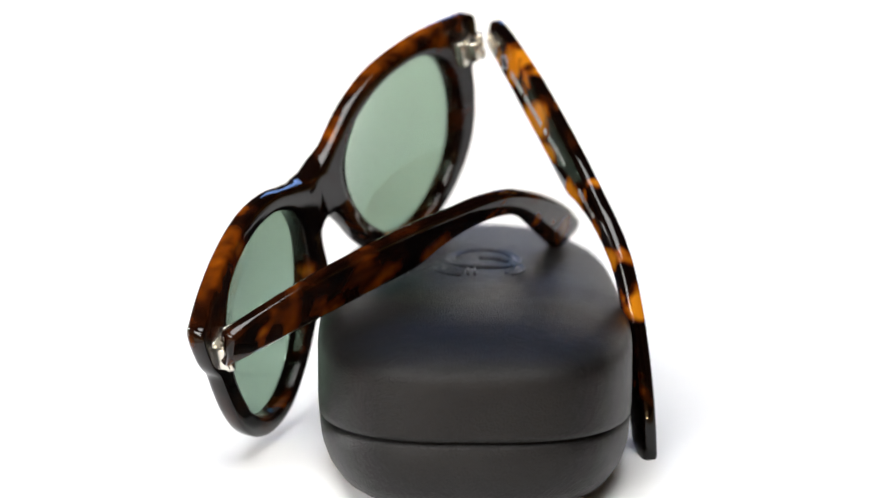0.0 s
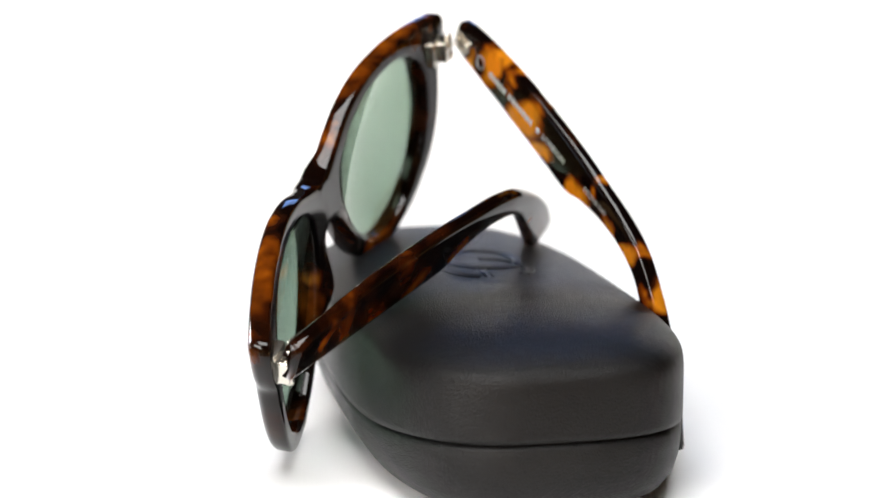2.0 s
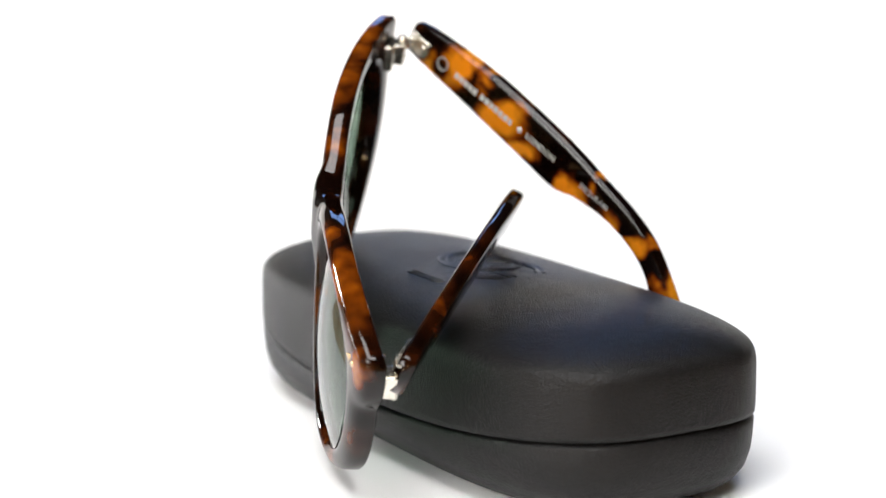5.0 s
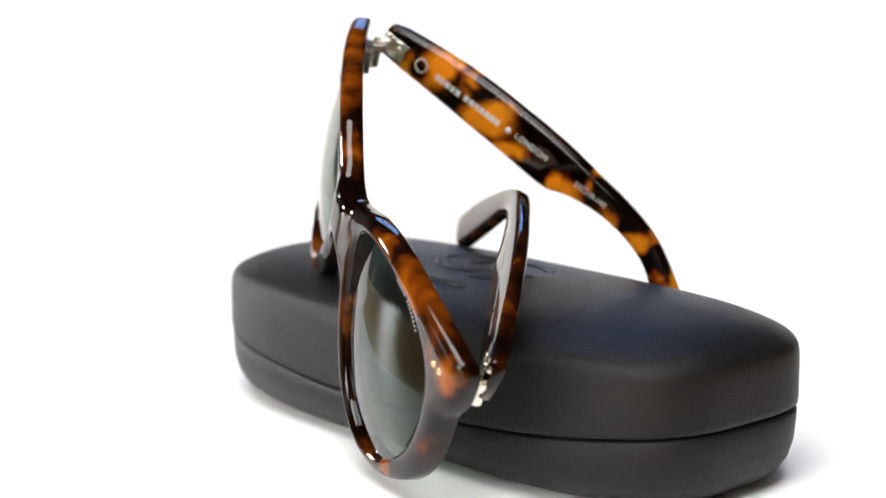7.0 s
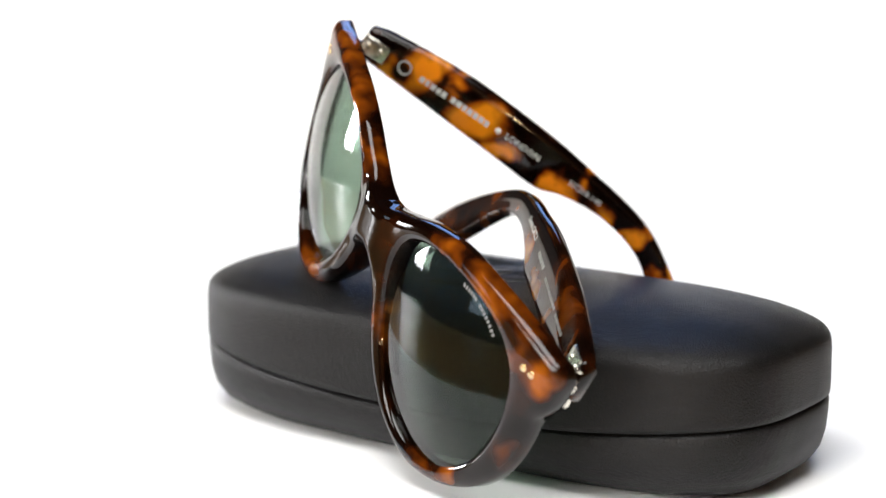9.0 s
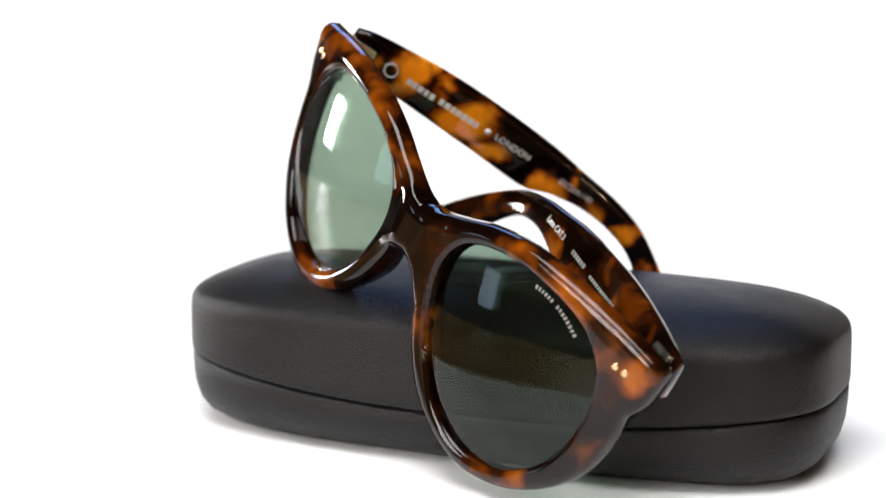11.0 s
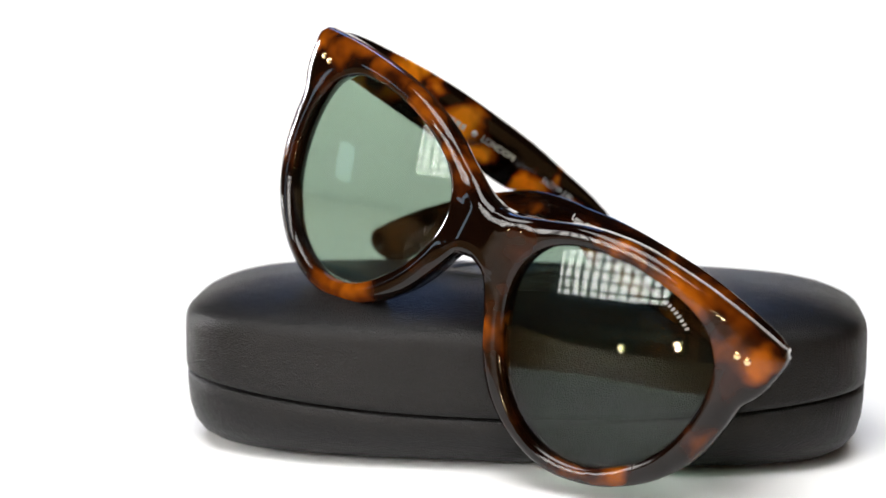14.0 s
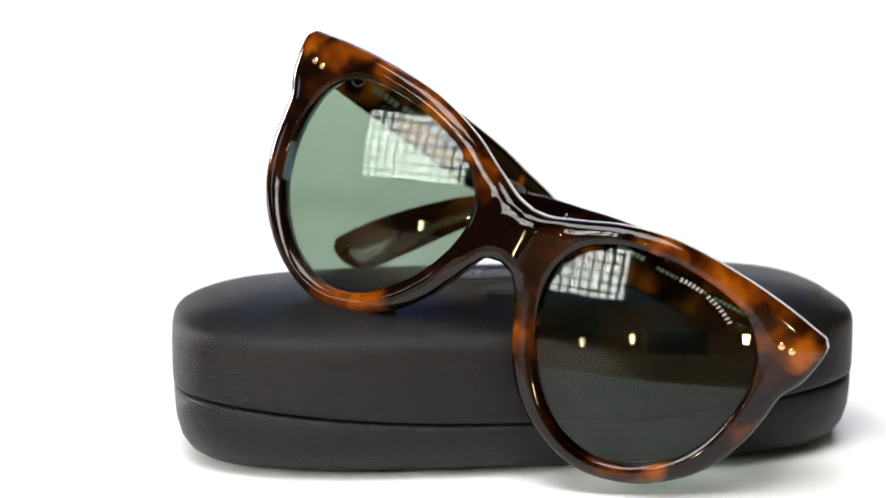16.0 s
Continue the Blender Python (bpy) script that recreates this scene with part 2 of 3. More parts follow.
def room():
    tagged(part("floor", box((X0, Y0, Z0 - TH), (X1, Y1, Z0)), WOOD), "dark wooden board floor of the room", kind="structure")
    # unseen ceiling; the gap between slabs is added to let the overhead fill through
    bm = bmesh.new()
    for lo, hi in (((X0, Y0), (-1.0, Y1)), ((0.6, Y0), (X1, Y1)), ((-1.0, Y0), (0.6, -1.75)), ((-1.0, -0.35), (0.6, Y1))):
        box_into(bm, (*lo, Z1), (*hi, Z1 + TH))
    tagged(part("ceiling", bm, PAINT_DARK, smooth=False), "dark painted ceiling with an opening added for the overhead fill lamp", kind="structure")
    wall_with("wall_north", "x", (Y1, Y1 + TH), X0, X1, [(-0.35, 0.55, 1.0, 1.7)], PAINT_DARK, "dark wall with a small high window")
    wall_with("wall_east", "y", (X1, X1 + TH), Y0, Y1, [], PAINT_BROWN, "plain brown painted wall")
    wall_with("wall_west", "y", (X0 - TH, X0), Y0, Y1, [(-0.25, 0.1, 0.17, 0.62), (1.43, 1.83, 0.25, 0.76)], PAINT_BROWN, "brown wall with two tall windows")
    wall_with("wall_south", "x", (Y0 - TH, Y0), X0, X1, [], PAINT_BROWN, "brown panelled wall across the room")
    window("window_1", "x", Y1 + 0.05, -0.35, 0.55, 1.0, 1.7, 1, 1, BLUE_PANE, "small high window with blue sky")
    window("window_2", "y", X0 - 0.05, -0.25, 0.1, 0.17, 0.62, 1, 2, SKY_PANE, "tall glazed window with dark bars")
    window("window_3", "y", X0 - 0.05, 1.43, 1.83, 0.25, 0.76, 0, 0, BRIGHT_PANE, "tall bright window")
    # boards of the far wall
    for k in range(26):
        x = X0 + 0.1 + k * 0.2
        p = part("wall_panel", box((x - 0.097, Y0 + 0.001, Z0), (x + 0.097, Y0 + 0.018, 0.9), 0.004), PANEL, smooth=False)
        p.parent = bpy.data.objects["wall_south"]


def softbox():
    """Black fabric softbox with a white front and an egg-crate grid, on a stand."""
    sb = thing("softbox", "black softbox with a white front and fabric egg-crate grid", "studio light", SOFTBOX)
    w, h, d = 0.42, 0.23, 0.05
    for lo, hi in (((-w - 0.02, -h - 0.02, -d), (w + 0.02, -h, 0.06)), ((-w - 0.02, h, -d), (w + 0.02, h + 0.02, 0.06)),
                   ((-w - 0.02, -h, -d), (-w, h, 0.06)), ((w, -h, -d), (w + 0.02, h, 0.06))):
        part("rim", box(lo, hi, 0.003), BLACK, sb, smooth=False)
    back = bmesh.new()
    a = [back.verts.new(p) for p in ((-w, -h, 0.05), (w, -h, 0.05), (w, h, 0.05), (-w, h, 0.05))]
    b = [back.verts.new(p) for p in ((-0.07, -0.07, 0.3), (0.07, -0.07, 0.3), (0.07, 0.07, 0.3), (-0.07, 0.07, 0.3))]
    for k in range(4):
        back.faces.new((a[k], a[(k + 1) % 4], b[(k + 1) % 4], b[k]))
    back.faces.new(b)
    part("hood", back, BLACK, sb, "black fabric hood", smooth=False)
    part("lamp_head", box((-0.07, -0.07, 0.3), (0.07, 0.07, 0.5), 0.01), BLACK, sb, smooth=False)
    grid = bmesh.new()
    for k in range(1, 12):
        x = -w + 2 * w * k / 12
        box_into(grid, (x - 0.0065, -h, -d), (x + 0.0065, h, -0.012))
    for k in range(1, 7):
        y = -h + 2 * h * k / 7
        box_into(grid, (-w, y - 0.0055, -d + 0.001), (w, y + 0.0055, -0.013))
    part("egg_crate_grid", grid, BLACK, sb, "black fabric grid", smooth=False)
    foot = SOFTBOX.translation + SOFTBOX.to_3x3() @ Vector((0, 0, 0.4))
    stand = thing("light_stand", "black tripod light stand under the softbox", "light stand", pose(foot.x, foot.y, Z0))
    part("pole", lathe([(0.014, 0.12), (0.014, 0.7), (0.010, 0.72), (0.010, foot.z - Z0 - 0.06)], 12), BLACK, stand)
    for k in range(3):
        an = math.radians(120 * k + 20)
        leg = lathe([(0.009, 0), (0.009, 0.62)], 8)
        m = Matrix.Translation((0.42 * math.cos(an), 0.42 * math.sin(an), 0.008)) @ Vector((-0.42 * math.cos(an), -0.42 * math.sin(an), 0.44)).to_track_quat("Z", "Y").to_matrix().to_4x4()
        bmesh.ops.transform(leg, matrix=m, verts=leg.verts[:])
        part("leg", leg, BLACK, stand)


def pendant(x, y, z):
    p = thing("pendant_lamp", "glowing pendant lamp with a small metal shade on a cord", "lamp", pose(x, y, z), "pendant lamps across the room")
    part("bulb", lathe([(0.004, -0.105), (0.04, -0.095), (0.062, -0.055), (0.055, -0.02), (0.02, 0.03)], 20), BULB, p, "glowing warm bulb")
    part("shade", lathe([(0.10, -0.005), (0.085, 0.035), (0.03, 0.075), (0.02, 0.1), (0.019, 0.1), (0.028, 0.07), (0.08, 0.03), (0.095, -0.006)], 28), BLACK, p)
    part("cord", lathe([(0.003, 0.1), (0.003, Z1 - z)], 6), BLACK, p)


def railing():
    r = thing("railing", "black metal railing with thin upright bars", "railing", pose(-2.42, -1.72, Z0, 0, 0, -45))
    long = 2.1
    part("handrail", box((0, -0.02, 0.93), (long, 0.02, 0.96), 0.004), BLACK, r, smooth=False)
    part("bottom_rail", box((0, -0.012, 0.1), (long, 0.012, 0.12), 0.003), BLACK, r, smooth=False)
    for x in (0.02, long / 2, long - 0.02):
        part("post", box((x - 0.018, -0.018, 0), (x + 0.018, 0.018, 0.93), 0.003), BLACK, r, smooth=False)
    for k in range(1, 24):
        if k != 12:
            part("baluster", lathe([(0.007, 0.12), (0.007, 0.93)], 8, pose(0.02 + (long - 0.04) * k / 24, 0, 0)), BLACK, r)


def cabinet():
    # doors and form are invented; only a dark, couch-like shape is known
    c = thing("cabinet_stand_in", "black low cabinet standing in for an unidentified dark shape by the panelled wall", "cabinet", pose(-0.35, Y0 + 0.24, Z0))
    part("carcass", box((-0.6, -0.2, 0.06), (0.6, 0.2, 0.86), 0.006), BLACK, c, smooth=False)
    part("cabinet_top", box((-0.62, -0.21, 0.86), (0.62, 0.22, 0.89), 0.005), BLACK, c, smooth=False)
    part("plinth", box((-0.57, -0.18, 0.0), (0.57, 0.17, 0.06)), BLACK, c, smooth=False)
    for x in (-0.3, 0.3):
        door = part("door", box((x - 0.292, 0.2, 0.08), (x + 0.292, 0.218, 0.84), 0.003), BLACK, c, smooth=False)
        part("handle", box((x - 0.25 * x / abs(x) - 0.006, 0.218, 0.42), (x - 0.25 * x / abs(x) + 0.006, 0.24, 0.56), 0.002), STEEL, door, smooth=False)


def sweep():
    """White sheet on the table with a rounded front, curving up behind."""
    bm = bmesh.new()
    front = catmull([(0.005, 0.035, -0.170), (-0.045, 0.085, -0.163), (-0.082, 0.125, -0.135), (-0.100, 0.152, -0.095), (-0.112, 0.175, -0.05),
                     (-0.130, 0.205, 0.0), (-0.165, 0.26, 0.10), (-0.22, 0.32, 0.22), (-0.30, 0.38, 0.32), (-0.38, 0.42, 0.40)], 4)
    rows = [(y, 0.0, a, b) for a, b, y in front]
    for k in range(1, 13):
        an = math.pi / 2 * k / 12
        rows.append((0.40 + 0.13 * math.sin(an), 0.13 - 0.13 * math.cos(an), -0.38, 0.42))
    rows.append((0.53, 0.17, -0.38, 0.42))
    t = 0.003
    up, dn = [], []
    for i, (y, z, left, right) in enumerate(rows):
        j, k = max(i - 1, 0), min(i + 1, len(rows) - 1)
        ty, tz = rows[k][0] - rows[j][0], rows[k][1] - rows[j][1]
        ln = math.hypot(ty, tz)
        ny, nz = -tz / ln, ty / ln
        up.append([bm.verts.new((x, y, z)) for x in (left, right)])
        dn.append([bm.verts.new((x, y - ny * t, z - nz * t)) for x in (left, right)])
    for g in (up, dn):
        for p, q in zip(g, g[1:]):
            bm.faces.new((p[0], p[1], q[1], q[0]))
    for e in (0, 1):
        for i in range(len(up) - 1):
            bm.faces.new((up[i][e], up[i + 1][e], dn[i + 1][e], dn[i][e]))
    for i in (0, -1):
        bm.faces.new((up[i][0], up[i][1], dn[i][1], dn[i][0]))
    tagged(part("backdrop", bm, WHITE, smooth=False), "seamless white sweep of matt card on the table", kind="structure")
    table = thing("table", "plain brown wooden table under the white sweep", "table", pose(0, 0.1, -0.75))
    part("tabletop", box((-1.15, -0.56, 0.705), (1.15, 0.60, 0.745), 0.004), TABLE_WOOD, table, smooth=False)
    for x in (-1.05, 1.05):
        for y in (-0.50, 0.52):
            part("leg", box((x - 0.03, y - 0.03, 0), (x + 0.03, y + 0.03, 0.705), 0.003), WOOD, table, smooth=False)


room()
sweep()
softbox()
railing()
cabinet()
for at, watts in PENDANTS:
    pendant(*at)

# ---- the spectacle case ----
CASE_A, CASE_B, CASE_N = 89.4, 40.5, 3.35


def case_ring(bm, inset, z, n=112):
    ring = []
    for k in range(n):
        c, s = math.cos(2 * math.pi * k / n), math.sin(2 * math.pi * k / n)
        u = (CASE_A - inset) * math.copysign(abs(c) ** (2 / CASE_N), c)
        v = (CASE_B - inset) * math.copysign(abs(s) ** (2 / CASE_N), s)
        dip = 5.8 * abs(v / CASE_B) ** 2 * (1 - abs(u / CASE_A) ** 2) * max(0.0, 1 - abs(z - 20.0) / 12.5)
        ring.append(bm.verts.new((u * MM, v * MM, (z - dip) * MM)))
    return ring


def stack(rows, close_top=True, close_bottom=True):
    """A body of rings, each a margin in from the widest outline, in mm."""
    bm = bmesh.new()
    rings = [case_ring(bm, r, z) for r, z in rows]
    n = len(rings[0])
    for a, b in zip(rings, rings[1:]):
        for k in range(n):
            bm.faces.new((a[k], a[(k + 1) % n], b[(k + 1) % n], b[k]))
    if close_bottom:
        bm.faces.new(rings[0][::-1])
    if close_top:
        bm.faces.new(rings[-1])
    return bm


LID = [(0.9, 20.2), (0.15, 20.5), (0.0, 21.8), (0.0, 26), (0.05, 31.5), (0.2, 33.6), (0.5, 34.9), (1.1, 36.0), (2.0, 36.9), (3.4, 37.8), (5.6, 38.9), (8.5, 40.1),
       (12, 41.2), (16, 42.1), (21, 42.9), (27, 43.5), (33, 43.85), (38.5, 44.0)]
BASE = [(15, 0), (10.5, 0.8), (6.6, 2.0), (3.7, 4.1), (1.8, 7.0), (0.75, 11), (0.4, 15), (0.25, 18.6), (0.9, 19.7)]


def case_height(u, v):
    rho = ((abs(u) / (CASE_A - 20)) ** CASE_N + (abs(v) / (CASE_B - 20)) ** CASE_N) ** (1 / CASE_N)
    return float(np.interp(20 + (1 - rho) * 18.5, [r for r, _ in LID[5:]], [z for _, z in LID[5:]]))


def strip_on_lid(line, half, closed=False):
    """A flat band with rounded shoulders pressed into the lid."""
    n, bm, rings = len(line), bmesh.new(), []
    for i, (u, v) in enumerate(line):
        p, q = line[i - 1] if closed or i else line[i], line[(i + 1) % n] if closed or i + 1 < n else line[i]
        tu, tv = q[0] - p[0], q[1] - p[1]
        ln = math.hypot(tu, tv)
        nu, nv = -tv / ln, tu / ln
        ring = []
        for w, h in ((-1.15, -0.5), (-1.1, 0.1), (-0.85, 0.42), (-0.55, 0.06), (0.55, 0.06), (0.85, 0.42), (1.1, 0.1), (1.15, -0.5)):
            a, b = u + nu * half * w, v + nv * half * w
            ring.append(bm.verts.new((a * MM, b * MM, (case_height(a, b) + h) * MM)))
        rings.append(ring)
    pairs = zip(rings, rings[1:] + rings[:1]) if closed else zip(rings, rings[1:])
    for a, b in pairs:
        for k in range(8):
            bm.faces.new((a[k], a[(k + 1) % 8], b[(k + 1) % 8], b[k]))
    if not closed:
        bm.faces.new(rings[0])
        bm.faces.new(rings[-1][::-1])
    return bm


def spectacle_case():
    root = thing("spectacle_case", "closed hard spectacle case covered in black grained leatherette", "case")
    part("base", stack(BASE), LEATHER, root)
    part("seam", stack([(2.2, 19.0), (2.2, 21.0)]), SEAM, root, "dark gap between lid and base")
    lid = part("lid", stack(LID), LEATHER, root)
    part("emblem_ring", strip_on_lid([(-8 + 12.7 * math.cos(a), 3 + 9.2 * math.sin(a)) for a in np.linspace(0, 2 * math.pi, 49)[:-1]], 1.3, True), EMBOSS, lid, "embossed ring")
    for a0, a1 in ((-62, 10), (78, 215)):
        part("emblem_arc", strip_on_lid([(3.5 + 12.4 * math.sin(radians(a)), 1.8 - 11 * math.cos(radians(a))) for a in np.linspace(a0 + 55, a1 + 55, 25)], 1.3), EMBOSS, lid, "embossed arc")
    part("emblem_bar", strip_on_lid([(15.5, -0.6), (9, -0.6), (4, -0.6)], 1.1), EMBOSS, lid, "embossed bar")
    part("embossed_line", strip_on_lid([(-9.5, -17.8), (-1, -17.8), (7.5, -17.8)], 0.9), EMBOSS, lid, "short embossed line of unreadable writing")
    return root


# ---- the sunglasses ----
def bow(x):
    """How far the front bends back from its middle, in mm."""
    return -4.0 + 0.0022 * x * x


EYE_C = (38.3, -0.8)
LENS_LINE = [(64.6, 6), (62.2, 16), (55, 22.6), (45, 25), (33, 24.7), (22, 21.6), (14.5, 15.5), (12, 6.5), (14.5, -4.5),
             (20, -14.2), (28.5, -23), (39, -26.6), (50, -24), (59, -15.5), (63.4, -5.5)]
RIM_TOP = [(0, 18.3), (5, 19.3), (12, 22.4), (22, 26.9), (35, 29.8), (50, 29.8), (63, 28.3), (74.0, 26.0)]
RIM_SIDE = [(74.0, 26.0), (75.8, 23.2), (75.0, 15.6), (73.6, 11.8)]
RIM_LOW = [(73.6, 11.8), (72.0, 8.6), (71.4, 2), (70.0, -6), (66.7, -14.3), (61.0, -21.6), (52.1, -28.0), (40.5, -31.1), (29, -28.6), (20, -23.2),
           (13.5, -15.5), (8.8, -6), (5.6, 0.4), (3.2, 3.0), (0, 3.9)]


def polar(line):
    d = np.array(line) - np.array(EYE_C)
    return np.arctan2(d[:, 1], d[:, 0]) % (2 * math.pi), np.hypot(d[:, 0], d[:, 1])


def front_mesh():
    """The bowed front: rounded rims about both lens openings, joined at the bridge, with nose pads behind."""
    outline = np.concatenate([catmull(RIM_TOP, 12)[:-1], catmull(RIM_SIDE, 8)[:-1], catmull(RIM_LOW, 12)])
    start, run = outline[:-1], outline[1:] - outline[:-1]
    length = (run ** 2).sum(1) + 1e-12

    def away(x, z):
        off = np.array((x, z)) - start
        t = np.clip((off * run).sum(1) / length, 0, 1)[:, None]
        return float(np.sqrt(((off - run * t) ** 2).sum(1)).min())
    la, lr = polar(catmull(LENS_LINE, 10, True))
    outer = np.concatenate([catmull(RIM_TOP, 12)[:-1], catmull(RIM_SIDE, 8)[:-1], catmull(RIM_LOW, 12), [(0, 8), (0, 13)]])
    oa, orr = polar(outer)
    top_a, low_a = polar([RIM_TOP[0], RIM_LOW[-1]])[0]
    angles = sorted(set([round(2 * math.pi * k / 200, 5) for k in range(200)] + [top_a, low_a] + [polar([p])[0][0] for p in (RIM_SIDE[0], RIM_SIDE[-1])]))
    for mid, lo, hi in ((top_a, -16, 14), (low_a, -8, 26)):
        angles += [mid + radians(lo + 0.45 * k) for k in range(int((hi - lo) / 0.45))]
    angles = sorted(a % (2 * math.pi) for a in angles)
    angles = [a for i, a in enumerate(angles) if i == 0 or a - angles[i - 1] > 0.004 or a in (top_a, low_a)]
    order_l, order_o = np.argsort(la), np.argsort(oa)
    bm = bmesh.new()
    halves = []
    for side in (1, -1):
        loops = []
        for a in angles:
            ri = float(np.interp(a, la[order_l], lr[order_l], period=2 * math.pi))
            ro = float(np.interp(a, oa[order_o], orr[order_o], period=2 * math.pi))
            seam = top_a - 1e-6 <= a <= low_a + 1e-6
            if seam:
                ro = -EYE_C[0] / math.cos(a)
            w = ro - ri
            # nose pad swells the back near the nose
            pad = math.exp(-((a - radians(196)) / radians(17)) ** 2)
            front = sorted([0.0, 0.25, 0.8, 1.6, 0.35 * w, 0.45 * w, 0.55 * w, 0.65 * w, w - 2.6, w - 1.7, w - 1.0, w - 0.5, w - 0.18, w])
            back = sorted([w, w - 0.35, w - 1.0, 0.7 * w, 0.55 * w, 0.4 * w, 0.25 * w, 0.5, 0.0], reverse=True)
            loop = []
            for i, d in enumerate(front + back):
                d = min(max(d, 0.0), w)
                r = ri + d
                x, z = EYE_C[0] + r * math.cos(a), EYE_C[1] + r * math.sin(a)
                edge = seam and abs(d - w) < 1e-9
                if edge:
                    x = 0.0
                rim = away(x, z)
                if d == w and not seam:
                    rim = 0.0
                if i < len(front):
                    y = float(np.interp(rim, [0, 0.18, 0.5, 1.0, 1.7, 2.6, 3.6], [2.3, 1.7, 1.2, 0.78, 0.42, 0.18, 0.05]))
                    y = max(y, float(np.interp(d, [0, 0.25, 0.8, 1.6, 2.6], [1.5, 0.95, 0.5, 0.2, 0.0])))
                    q = min(1.0, max(0.0, (10.5 - x) / 7.0))
                    y -= 1.5 * q * q * (3 - 2 * q)
                else:
                    y = float(np.interp(rim, [0, 0.35, 1.0, 2.0], [5.4, 5.9, 6.2, 6.3])) - (0.8 if d == 0 else 0.0)
                    y += 4.0 * pad * (min(d / w, 1.0)) ** 1.3
                loop.append((side * x * MM, (bow(x) + y) * MM, z * MM, edge))
            loops.append(loop)
        n, m = len(loops), len(loops[0])
        vs = [[bm.verts.new(p[:3]) for p in loop] for loop in loops]
        for i in range(n):
            j = (i + 1) % n
            for k in range(m):
                l = (k + 1) % m
                if all(q[3] for q in (loops[i][k], loops[j][k], loops[j][l], loops[i][l])):
                    continue
                bm.faces.new((vs[i][k], vs[j][k], vs[j][l], vs[i][l]))
    bmesh.ops.remove_doubles(bm, verts=bm.verts[:], dist=0.00002)
    return bm


def lens_mesh(side):
    line = catmull(LENS_LINE, 6, True)
    c = np.array(EYE_C)
    bm = bmesh.new()

    def depth(x, z):
        return -1.5 + 0.122 * (x - 38.3) + (0.03 if side > 0 else -0.015) * (z + 0.8) + 0.0055 * ((x - 38.3) ** 2 + (z + 0.8) ** 2)
    grids = []
    for off in (0.0, 1.8):
        rings = []
        for f in (0.08, 0.2, 0.35, 0.5, 0.65, 0.8, 0.92, 1.018):
            ring = []
            for p in line:
                x, z = c + (p - c) * f
                ring.append(bm.verts.new((side * x * MM, (depth(x, z) + off) * MM, z * MM)))
            rings.append(ring)
        mid = bm.verts.new((side * c[0] * MM, (depth(*c) + off) * MM, c[1] * MM))
        n = len(rings[0])
        for k in range(n):
            bm.faces.new((mid, rings[0][k], rings[0][(k + 1) % n]))
        for a, b in zip(rings, rings[1:]):
            for k in range(n):
                bm.faces.new((a[k], a[(k + 1) % n], b[(k + 1) % n], b[k]))
        grids.append([bm.verts.new(v.co) for v in rings[-1]])
    n = len(grids[0])
    for k in range(n):
        bm.faces.new((grids[0][k], grids[0][(k + 1) % n], grids[1][(k + 1) % n], grids[1][k]))
    return bm


# stations of the temple: upper edge (s, z) and lower edge (s, z)
TEMPLE_UP = [(1.5, 6.3), (8.5, 8), (30, 10), (50, 9.8), (65, 8.8), (76, 7.2), (87, 5.6), (97, 2.8), (106, -2.2), (117, -10), (129, -20.8), (137.5, -31)]
TEMPLE_LO = [(0.5, -3), (8.5, -3.5), (28, -4.3), (48, -5), (63, -5.6), (71, -3), (82, -1.6), (93, -3.2), (101, -7), (108, -14), (115.5, -23), (124, -33)]


def temple_inset(s):
    return 0.0 if s < 92 else 4.5 * ((s - 92) / 46) ** 1.7


def temple_mesh(inner):
    """inner: +1 where the inside faces +y, -1 where it faces -y."""
    up, lo = catmull(TEMPLE_UP, 6), catmull(TEMPLE_LO, 6)
    rows = [(u, l, 1.0) for u, l in zip(up, lo)]
    # rounded end
    u, l = up[-1], lo[-1]
    mid, half, ahead = (u + l) / 2, (u - l) / 2, np.array([0.45, -0.89])
    for an in (20, 38, 54, 68, 80):
        a = radians(an)
        rows.append((mid + half * math.cos(a) + ahead * 5.0 * math.sin(a), mid - half * math.cos(a) + ahead * 5.0 * math.sin(a), max(math.cos(a) ** 0.5, 0.3)))
    bm = bmesh.new()
    sect = [(0.0, -0.5), (0.05, -0.86), (0.14, -1), (0.5, -1), (0.86, -1), (0.95, -0.86), (1.0, -0.5), (1.0, 0.5), (0.95, 0.86), (0.86, 1), (0.5, 1), (0.14, 1), (0.05, 0.86), (0.0, 0.5)]
    rings = []
    for u, l, k in rows:
        ring = []
        for f, h in sect:
            p = l + (u - l) * f
            y = inner * temple_inset(p[0]) + h * 2.1 * k
            ring.append(bm.verts.new((p[0] * MM, y * MM, p[1] * MM)))
        rings.append(ring)
    n = len(sect)
    for a, b in zip(rings, rings[1:]):
        for k in range(n):
            bm.faces.new((a[k], a[(k + 1) % n], b[(k + 1) % n], b[k]))
    bm.faces.new(rings[0][::-1])
    bm.faces.new(rings[-1])
    return bm


def axes(origin, u, up):
    """A pose whose x runs along u, and whose z is near up."""
    x = Vector(u).normalized()
    y = Vector(up).cross(x).normalized()
    z = x.cross(y)
    m = Matrix((x, y, z)).transposed().to_4x4()
    m.translation = Vector(origin) * MM
    return m


FRONT_SET = pose(-0.00015, -0.0014, -0.0009, 0.09, 0.88, -1.3)
FAR_TEMPLE = FRONT_SET.inverted() @ axes((-76.0, 19.0, 18.3), (0.7119, 0.6733, -0.211), (0.0262, 0.2587, 0.9656))
NEAR_TEMPLE = FRONT_SET.inverted() @ axes((74.05, 13.8, 16.8), (-0.9292, 0.3452, -0.1200), (-0.0299, 0.2848, 0.9581))


